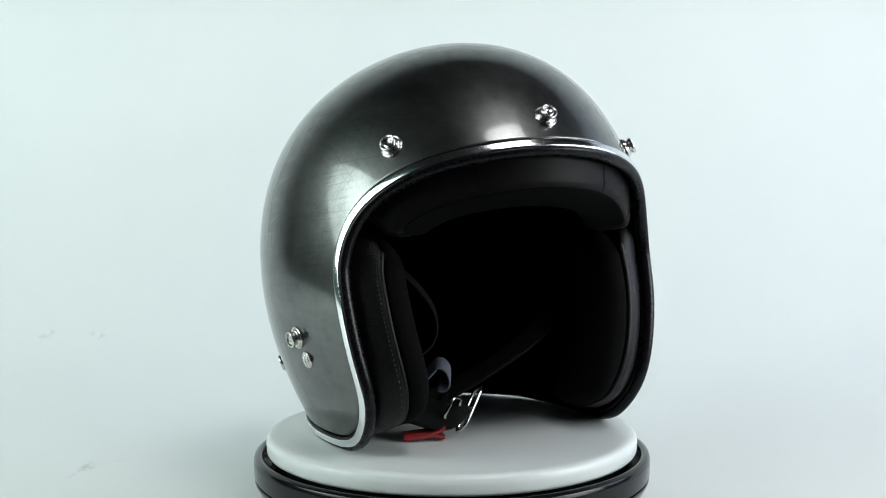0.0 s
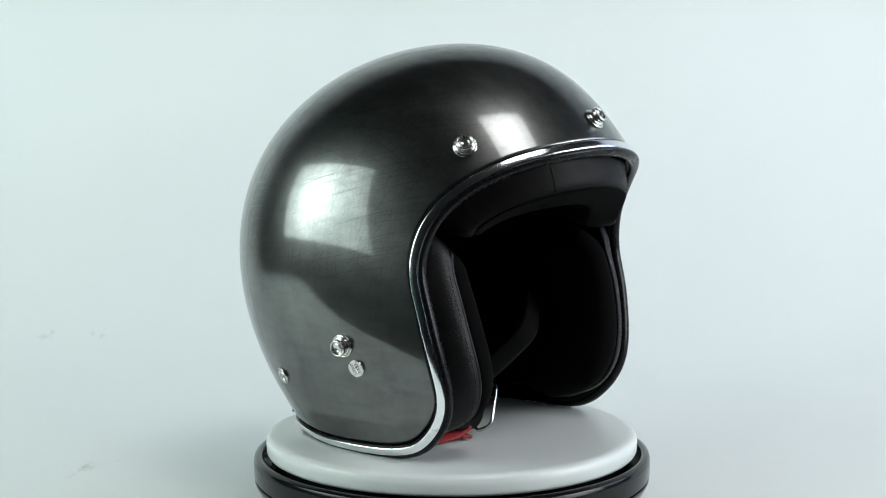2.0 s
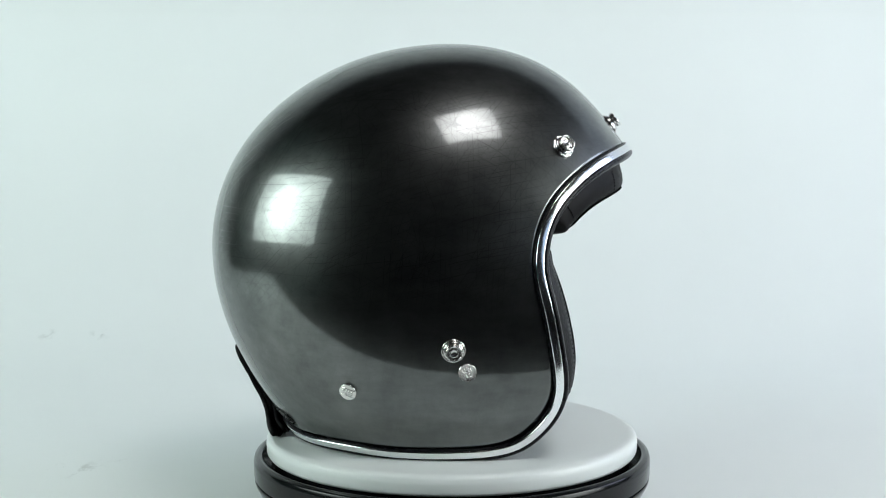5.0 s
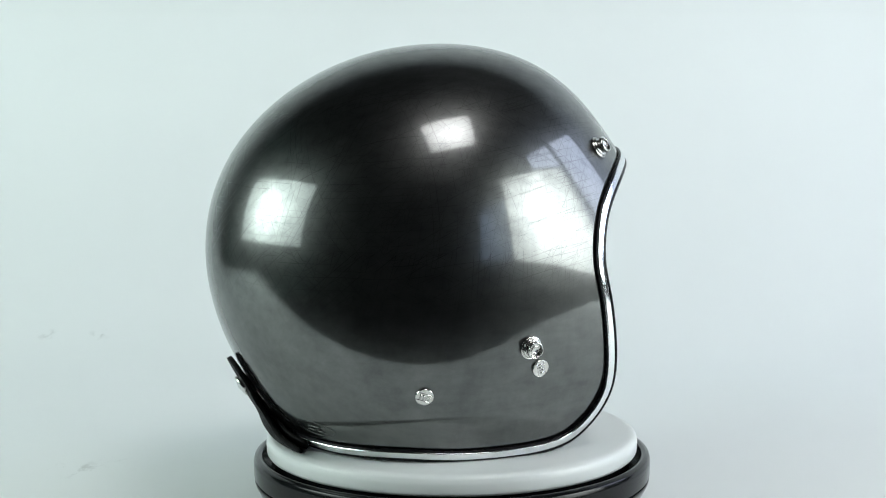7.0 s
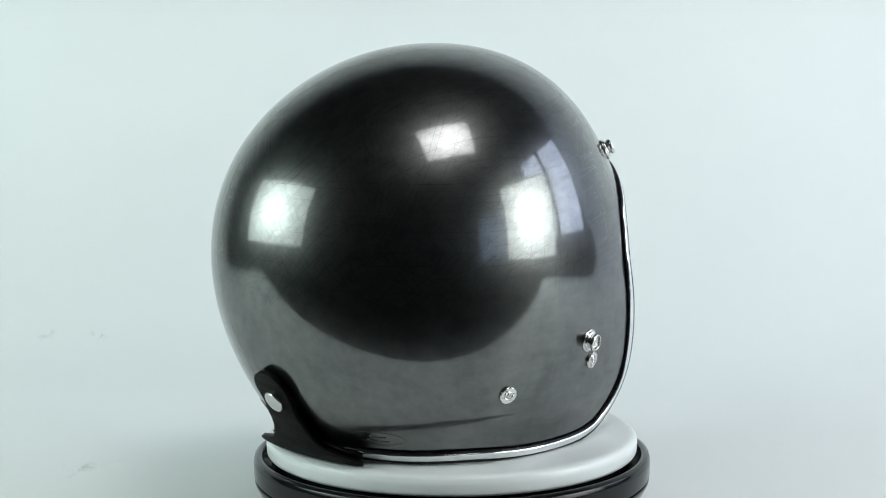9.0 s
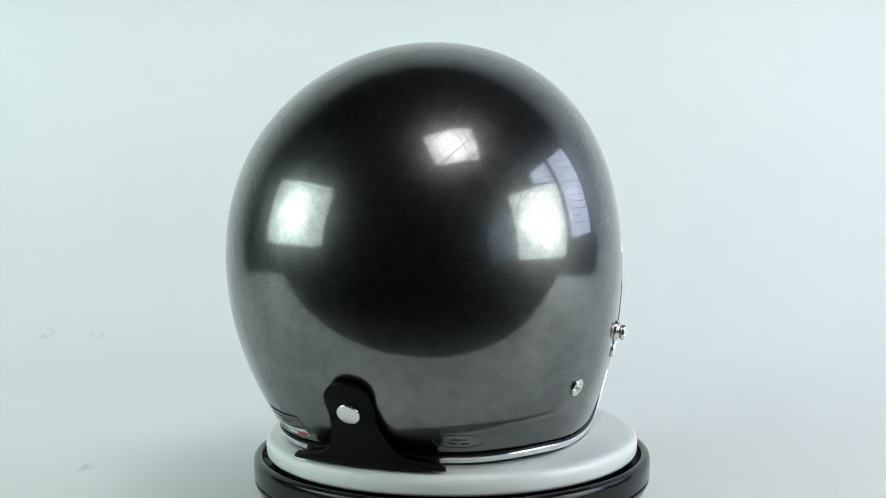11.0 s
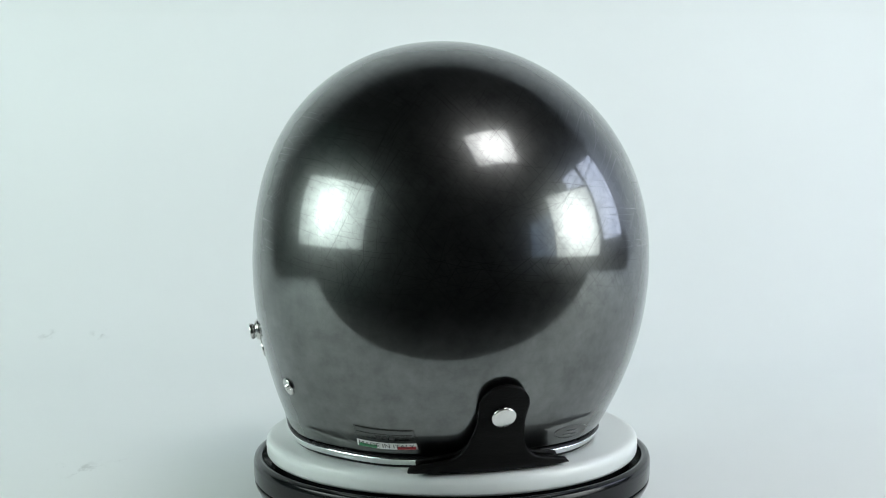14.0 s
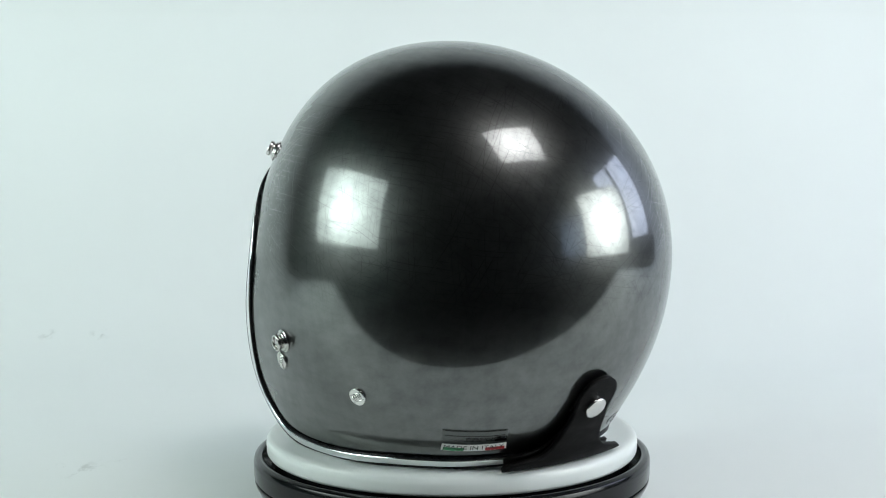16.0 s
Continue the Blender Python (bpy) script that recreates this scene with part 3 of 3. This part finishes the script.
def trim():
    t = part("edge_trim", rim_sweep(smooth_section([(0.0002, -0.0004), (0.002, 0.0004), (0.0055, 0.0003), (0.0062, -0.002), (0.0055, -0.0058), (0.002, -0.0068), (-0.002, -0.0062), (0.0, -0.003)])), M_RUBBER, HELMET, "black rubber edge trim")
    part("piping", rim_sweep(oval(0.0002, 0.0005, 0.0007, 0.0010)), M_RUBBER, t, "thin black piping line")
    part("chrome_strip", rim_sweep([(0.0007, 0.0002), (0.0007, 0.0014), (0.0008, 0.00175), (0.0011, 0.0020), (0.0014, 0.00204), (0.0031, 0.00200), (0.0049, 0.00192), (0.0052, 0.00185), (0.0055, 0.0016), (0.0056, 0.0013), (0.0056, 0.0000)]), M_CHROME, t, "bright chrome strip")
    part("bead", rim_sweep(oval(0.0065, -0.0018, 0.0025, 0.0036, 16)), M_RUBBER, t, "rounded black rubber bead")


def brow_pad():
    sec = smooth_section([(0.002, -0.006), (0.009, -0.0092), (0.016, -0.0120), (0.0205, -0.0155), (0.0205, -0.021), (0.016, -0.034), (0.004, -0.040), (-0.010, -0.038), (-0.012, -0.020), (-0.006, -0.008)])
    pad = part("brow_pad", rim_sweep(sec, -56, 56, 120, 0.012), M_BROW_LEATHER, HELMET, "padded black leather brow pad")
    for psi in (-46, -19.5, 0.0 + 19.5, 46):
        p, t, n, b, deg, length = rim_frames(2, psi - 0.01, psi + 0.01)
        path = [Vector(p[0] + b[0] * q[0] + n[0] * q[1]) for q in ((0.004, -0.0066), (0.009, -0.0089), (0.013, -0.0104), (0.017, -0.0122), (0.0206, -0.0154))]
        path = spline(path, 5)
        for i in range(0, len(path) - 1, 2):
            part("stitch", tube([path[i], path[i + 1]], 0.00045, segments=6), M_WEB, pad)
    # cloth edge under the leather
    sec = smooth_section([(0.0212, -0.0168), (0.0220, -0.0190), (0.0185, -0.0375), (0.0165, -0.0380), (0.0190, -0.022)])
    part("under_band", rim_sweep(sec, -50, 50, 100, 0.01), M_CLOTH, pad, "black cloth band")


def cheek_reach(deg):
    """The pads stand out past the rim in front and draw back towards the bottom."""
    return 0.28 + 0.66 * (1 / (1 + math.exp((deg - 103) / 4.0))) - 0.25 / (1 + math.exp((deg - 62) / 3.0))


def cheek_pad(side):
    a, b = (59.0, 121.0) if side > 0 else (-121.0, -59.0)
    sec = smooth_section([(0.001, -0.006), (0.0085, -0.0085), (0.0155, -0.0130), (0.0192, -0.0180), (0.0185, -0.0208), (0.0100, -0.022), (-0.012, -0.024), (-0.018, -0.012), (-0.006, -0.006)])
    pad = part("cheek_pad", rim_sweep(sec, a, b, 110, 0.016, cheek_reach), M_LEATHER, HELMET, "creased black leather cheek pad with stitched seam")
    sec = smooth_section([(0.0170, -0.0212), (0.0222, -0.0250), (0.0230, -0.0310), (0.0180, -0.0370), (0.0040, -0.0410), (-0.020, -0.041), (-0.030, -0.030), (-0.020, -0.0225), (0.000, -0.0212)])
    part("cushion", rim_sweep(sec, a + 1, b - 1, 110, 0.02, cheek_reach), M_CLOTH, pad, "soft black cloth inner cushion")
    part("seam_piping", rim_sweep(oval(0.0188, -0.0197, 0.0013, 0.0014, 10), a + 3, b - 3, 110, 0.003, cheek_reach), M_LEATHER, pad)
    p, t, n, bb, deg, length = rim_frames(96, a + 5, b - 6)
    for i in range(0, 94, 2):
        q = [Vector(p[k] + bb[k] * (0.0183 * cheek_reach(abs(deg[k]))) + n[k] * -0.0163) for k in (i, i + 1)]
        part("stitch", tube([q[0], q[0].lerp(q[1], 0.75)], 0.00038, segments=5), M_THREAD, pad)


def neck_roll():
    sec = smooth_section([(0.001, -0.006), (0.0085, -0.010), (0.0105, -0.020), (0.0080, -0.030), (-0.006, -0.036), (-0.022, -0.034), (-0.024, -0.014), (-0.010, -0.006)])
    part("neck_roll", rim_sweep(sec, 147, 213, 90, 0.010), M_CLOTH, HELMET, "black padded neck roll")


def facing(p, n, spin=0.0):
    q = n.to_track_quat("Z", "Y").to_matrix().to_4x4()
    return Matrix.Translation(p) @ q @ pose(0, 0, 0, 0, 0, spin)


def snap(x, y, z):
    p, n = at_place(x, y, z)
    m = facing(p, n)
    flange = part("snap", lathe(rounded([(0, -0.001), (0.0066, -0.001), (0.0068, 0.0009), (0.0063, 0.0014), (0.0058, 0.0011), (0.0056, 0.0021), (0.0050, 0.0026), (0.0040, 0.0026), (0, 0.0026)], 0.0003), 48, m), M_STEEL, HELMET, "polished nickel snap stud")
    part("socket", lathe(rounded([(0.0, 0.0024), (0.0042, 0.0024), (0.0042, 0.0036), (0.0049, 0.0041), (0.0049, 0.0055), (0.0045, 0.0060), (0.0039, 0.0059), (0.0036, 0.0042), (0.0, 0.0040)], 0.0003), 48, m), M_STEEL, flange)
    part("button", lathe(rounded([(0, 0.0038), (0.0028, 0.0038), (0.0027, 0.0049), (0.0020, 0.0052), (0.0012, 0.0048), (0.0, 0.0047)], 0.0003), 32, m), M_STEEL, flange)


def rivet(x, y, z, spin):
    p, n = at_place(x, y, z)
    m = facing(p, n, spin)
    head = part("rivet", lathe(rounded([(0, -0.001), (0.0052, -0.001), (0.0053, 0.0008), (0.0049, 0.0014), (0.0047, 0.0013), (0, 0.0013)], 0.0003), 36, m), M_STEEL, HELMET, "flat nickel rivet with raised bars")
    bm = bmesh.new()
    for x0, x1 in ((-0.0030, -0.0019), (-0.0012, -0.0001), (0.0006, 0.0013), (0.0020, 0.0030)):
        box(bm, x0, x1, -0.0015, 0.0015, 0.0011, 0.0016, 0.00015)
    box(bm, -0.0042, 0.0042, 0.0020, 0.0024, 0.0011, 0.0015, 0.0001)
    box(bm, -0.0042, 0.0042, -0.0024, -0.0020, 0.0011, 0.0015, 0.0001)
    bm.transform(m)
    part("raised_bars", bm, M_STEEL, head)


# ---- leather strap holder at the nape ----
def nape_patch(u, v, lift):
    """A place on the back of the form: u metres across, v metres up from the rim's height, lifted off the surface."""
    v = v + 3.2 * u * u
    z = 0.0155 + v * 0.86
    y = 0.095 + 0.5 * v
    az = u / 0.098
    p, n = at_place(math.sin(az) * 0.1 + 0.0018, math.cos(az) * y, z)
    return p + n * lift


def sheet(outline_half, lift, thick, rows, cols=25):
    """A leather sheet: for each v the half width; lift(u, v) off the form."""
    verts, faces = [], []
    vs = np.linspace(outline_half[0][0], outline_half[-1][0], rows)
    hw = np.interp(vs, [a for a, _ in outline_half], [b for _, b in outline_half])
    for s in (0, 1):
        for v, w in zip(vs, hw):
            for c in np.linspace(-1, 1, cols):
                q = nape_patch(c * w, v, lift(c * w, v) + (thick if s else 0))
                q.z = max(q.z, 0.0005 + (0.001 if s else 0))
                verts.append(q)
    k = rows * cols
    for s in (0, 1):
        for i in range(rows - 1):
            for j in range(cols - 1):
                f = (s * k + i * cols + j, s * k + i * cols + j + 1, s * k + (i + 1) * cols + j + 1, s * k + (i + 1) * cols + j)
                faces.append(f if s else f[::-1])
    ring = [j for j in range(cols)] + [i * cols + cols - 1 for i in range(1, rows)] + [(rows - 1) * cols + j for j in range(cols - 2, -1, -1)] + [i * cols for i in range(rows - 2, 0, -1)]
    for a, b in zip(ring, ring[1:] + ring[:1]):
        faces.append((a, b, k + b, k + a))
    bm = bmesh.new()
    bv = [bm.verts.new(q) for q in verts]
    for f in faces:
        try:
            bm.faces.new([bv[i] for i in f])
        except ValueError:
            pass
    return bm


def half_widths(top, tip=0.0420):
    """T outline: wings along the rim, a flared neck, a round-topped tab."""
    out = [(-0.0172, tip - 0.012), (-0.0160, tip - 0.0045), (-0.0138, tip - 0.001), (-0.0112, tip), (-0.0092, tip - 0.0010), (-0.0075, tip - 0.004), (-0.0045, tip - 0.011), (-0.0010, tip - 0.020),
           (0.003, tip - 0.0245), (0.009, tip - 0.0275), (0.016, tip - 0.0293), (0.024, tip - 0.0303)]
    r = 0.0125
    for a in np.linspace(0, 88, 12):
        out.append((top - r + r * math.sin(radians(a)), r * math.cos(radians(a))))
    return out


def strap_holder():
    def wing(u):      # wings spring off the shell towards their tips
        return 0.0070 + 0.003 * (abs(u) / 0.042) ** 2

    def outer(u, v):
        k = min(1.0, max(0.0, (0.016 - v) / 0.022))
        k = k * k * (3 - 2 * k)
        return 0.0022 * (1 - k) + wing(u) * k + 0.0012 * math.sin(math.pi * min(1, max(0, (v - 0.004) / 0.024)))

    def inner(u, v):
        return 0.0009 + 0.0025 * max(0.0, min(1.0, (0.004 - v) / 0.010))
    top = part("strap_holder", sheet(half_widths(0.0476), outer, 0.0028, 64), M_STRAP_LEATHER, HELMET, "black leather strap holder with a silver stud")
    part("backing", sheet(half_widths(0.0375, 0.0390), inner, 0.0020, 64), M_STRAP_LEATHER, top)
    p, n = at_place(0.0018, 0.1143, 0.0374)
    part("stud", lathe(rounded([(0, 0.001), (0.0066, 0.001), (0.0068, 0.0062), (0.0064, 0.0069), (0, 0.0080)], 0.0005, 3), 40, facing(p, n)), M_STEEL, top, "shiny silver stud")
    # stitching near the tab's edge
    pts = [nape_patch(s * (w - 0.0020), v, outer(0, v) + 0.0024) for s in (1,) for v, w in half_widths(0.0476)[5:-3]]
    pts += [nape_patch(-(w - 0.0020), v, outer(0, v) + 0.0024) for v, w in half_widths(0.0476)[5:-3][::-1]]
    pts = spline(pts, 4)
    for i in range(0, len(pts) - 1, 2):
        part("stitch", tube([pts[i], pts[i + 1]], 0.00028, segments=5), M_WEB, top)


# ---- stickers ----
def wrap(me, corners, lift):
    """Bends a flat mesh in 0..1 squares onto the form between four places: left low, right low, right high, left high."""
    c = [np.array(q) for q in corners]
    for v in me.vertices:
        s, t = v.co.x, v.co.y
        q = (c[0] * (1 - s) + c[1] * s) * (1 - t) + (c[3] * (1 - s) + c[2] * s) * t
        v.co = at_place(*q, lift=lift + v.co.z)[0]
    me.update()
    return me


def patch_mesh(name, s0, s1, t0, t1, thick=0.00012, n=12):
    bm = bmesh.new()
    g = [[[bm.verts.new((s0 + (s1 - s0) * i / n, t0 + (t1 - t0) * j / 2, z)) for j in range(3)] for i in range(n + 1)] for z in (0, thick)]
    for i in range(n):
        for j in range(2):
            bm.faces.new((g[1][i][j], g[1][i + 1][j], g[1][i + 1][j + 1], g[1][i][j + 1]))
    for i in range(n):
        bm.faces.new((g[0][i][0], g[0][i + 1][0], g[1][i + 1][0], g[1][i][0]))
        bm.faces.new((g[1][i][2], g[1][i + 1][2], g[0][i + 1][2], g[0][i][2]))
    for i in (0, n):
        for j in range(2):
            bm.faces.new((g[0][i][j], g[0][i][j + 1], g[1][i][j + 1], g[1][i][j]) if i else (g[1][i][j], g[1][i][j + 1], g[0][i][j + 1], g[0][i][j]))
    me = bpy.data.meshes.new(name)
    bm.to_mesh(me)
    bm.free()
    return me


def text_mesh(words, height):
    cu = bpy.data.curves.new("words", "FONT")
    cu.body = words
    cu.align_x, cu.align_y = "CENTER", "CENTER"
    cu.size = height
    ob = new("words", cu)
    me = bpy.data.meshes.new_from_object(ob.evaluated_get(bpy.context.evaluated_depsgraph_get()))
    bpy.data.objects.remove(ob)
    return me


def stickers():
    quad = ((0.0698, 0.0680, 0.0136), (0.0407, 0.0890, 0.0130), (0.0424, 0.0912, 0.0169), (0.0708, 0.0706, 0.0177))
    label = part_mesh("label", wrap(patch_mesh("label", 0, 1, 0, 1), quad, 0.0002), M_LABEL, HELMET, "white sticker reading MADE IN ITALY with green and red bars")
    part_mesh("green_bar", wrap(patch_mesh("bar", 0.03, 0.34, 0.06, 0.52), quad, 0.0004), M_GREEN, label)
    part_mesh("red_bar", wrap(patch_mesh("bar", 0.67, 0.97, 0.06, 0.52), quad, 0.0004), M_REDINK, label)
    me = text_mesh("MADE IN ITALY", 1.0)
    xs = [v.co.x for v in me.vertices]
    ys = [v.co.y for v in me.vertices]
    for v in me.vertices:
        v.co = (0.04 + 0.92 * (v.co.x - min(xs)) / (max(xs) - min(xs)), 0.28 + 0.60 * (v.co.y - min(ys)) / (max(ys) - min(ys)), 0)
    part_mesh("lettering", wrap(me, quad, 0.0006), M_INK, label)
    quad = ((0.0715, 0.0716, 0.0196), (0.0430, 0.0922, 0.0186), (0.0452, 0.0958, 0.0255), (0.0738, 0.0748, 0.0266))
    film = part_mesh("film_label", wrap(patch_mesh("film", 0, 1, 0, 1), quad, 0.0002), M_FILM, HELMET, "smoky clear sticker with faint print")
    for s0, s1, t0, t1 in ((0.04, 0.96, 0.93, 0.96), (0.04, 0.96, 0.50, 0.53), (0.36, 0.44, 0.10, 0.34), (0.47, 0.55, 0.10, 0.34), (0.58, 0.66, 0.10, 0.34)):
        part_mesh("print_bar", wrap(patch_mesh("bar", s0, s1, t0, t1, n=6), quad, 0.0004), M_INK, film)
    # faint oval stamp on the other side
    def on_stamp(c, h):
        return at_place(-0.0495 + 0.0135 * c, 0.0862 + 0.0062 * c, 0.0166 + 0.0030 * c + 0.0068 * h, 0.00012)[0]
    ring = [on_stamp(math.cos(a), math.sin(a)) for a in np.linspace(0, 2 * math.pi, 48, endpoint=False)]
    stamp = part("oval_stamp", tube(ring, 0.00016, True, 5), M_STAMP, HELMET, "faint oval stamp outline with tiny print")
    for c0, c1, h in ((-0.30, 0.34, 0.28), (-0.42, -0.06, -0.34), (0.06, 0.44, -0.30)):
        part("print_bar", tube([on_stamp(c0 + (c1 - c0) * i / 4, h) for i in range(5)], 0.00045, False, 6, 0.4, (0, 0, 1)), M_STAMP, stamp)


# ---- straps and rings under the chin ----
def chin_straps():
    strap = part("chin_strap", tube(spline([(0.072, -0.014, 0.078), (0.044, -0.030, 0.061), (0.022, -0.028, 0.047), (0.001, -0.022, 0.034), (-0.020, -0.016, 0.024), (-0.045, -0.012, 0.024), (-0.068, -0.008, 0.036)], 8), 0.0062, False, 12, 0.2, (0.3, 0.62, 0.72)), M_WEB, HELMET, "black woven chin strap")
    part("strap_fold", tube(spline([(-0.068, -0.006, 0.040), (-0.050, -0.014, 0.026), (-0.034, -0.021, 0.018), (-0.018, -0.026, 0.0145), (-0.006, -0.022, 0.022)], 8), 0.0100, False, 12, 0.16, (0.1, 0.55, 0.83)), M_WEB, strap)
    rings = (((0.0052, -0.0325, 0.0315), (-0.0124, -0.0411, 0.0085), (0.33, 0.92, 0.02), 0.015, 0.005),
             ((-0.0146, -0.0308, 0.0262), (-0.0207, -0.0292, 0.0125), (0.90, 0.40, 0.10), 0.011, 0.004))
    for hi, lo, width, W, r in rings:
        hi, lo = Vector(hi), Vector(lo)
        L = (hi - lo).length
        along = (hi - lo).normalized()
        width = Vector(width)
        width = (width - along * width.dot(along)).normalized()
        loop = []
        for cx, cy, a0 in ((L - r, W - r, 0), (r, W - r, 90), (r, r, 180), (L - r, r, 270)):
            for a in np.linspace(a0, a0 + 90, 7):
                loop.append(lo + along * (cx + r * math.cos(radians(a))) + width * (cy + r * math.sin(radians(a))))
        for q in loop:
            q.z = max(q.z, 0.0016)
        part("d_ring", tube(loop, 0.0011, True, 10), M_STEEL, strap, "worn chrome ring")
    tab = part("red_tab", tube(spline([(-0.0435, -0.0206, 0.0027), (-0.038, -0.0228, 0.0034), (-0.030, -0.0255, 0.0045), (-0.024, -0.0270, 0.0068), (-0.0200, -0.0280, 0.0090)], 6), 0.0048, False, 12, 0.22, (0.3, 0.88, 0.35)), M_RED, strap, "frayed red pull tab")
    part("tab_end", tube(spline([(-0.0260, -0.0270, 0.0030), (-0.0225, -0.0285, 0.0024), (-0.0200, -0.0295, 0.0020)], 4), 0.0040, False, 10, 0.25, (0.5, 0.85, 0)), M_RED, tab)
    # small slate webbing loop and the dark band beside it
    c = Vector((-0.0275, -0.0400, 0.0425))
    ex, ez = Vector((0.86, -0.42, 0.25)).normalized(), Vector((-0.25, 0.05, 0.97)).normalized()
    loop = [c + ex * (0.0050 * math.cos(a)) + ez * (0.0072 * math.sin(a)) for a in np.linspace(-2.2, 2.3, 20)]
    loop += [c + Vector((-0.012, 0.004, -0.004)), c + Vector((-0.022, 0.010, -0.013))]
    part("webbing_loop", tube(loop, 0.0065, False, 10, 0.13, (0.45, 0.80, 0.40)), M_WEB_GREY, strap, "folded slate grey webbing loop")
    part("band", tube(spline([(-0.062, 0.000, 0.110), (-0.040, -0.010, 0.103), (-0.022, -0.016, 0.082), (-0.020, -0.018, 0.064), (-0.034, -0.018, 0.052), (-0.060, -0.012, 0.050)], 8), 0.0060, False, 12, 0.16, (0.42, 0.86, 0.2)), M_WEB, strap, "dark webbing band")


shell()
liner()
trim()
brow_pad()
cheek_pad(1)
cheek_pad(-1)
neck_roll()
snap(0.0, -0.1128, 0.1919)
for s in (-1, 1):
    snap(s * 0.0774, -0.0806, 0.1767)
    drop = 0.0014 if s < 0 else 0.0      # the studs of one side sit a little lower
    snap(s * 0.1136, -0.0196 - 0.6 * drop, 0.0672 - drop)
    rivet(s * 0.1110, -0.0274 - 0.6 * drop, 0.0541 - drop, 70 * s)
    rivet(s * 0.1031, 0.0390, 0.0428 - drop, 20 * s)
strap_holder()
stickers()
chin_straps()


# ---- what moves ----
def motions():
    times = [0.5 * i for i in range(33)]
    walk(HELMET, [(t, pose(0, 0, 0, 0, 0, START + SPEED * t)) for t in times])
    walk(PLATTER, [(t, pose(0, 0, 0, 0, 0, START + SPEED * t)) for t in times])


motions()
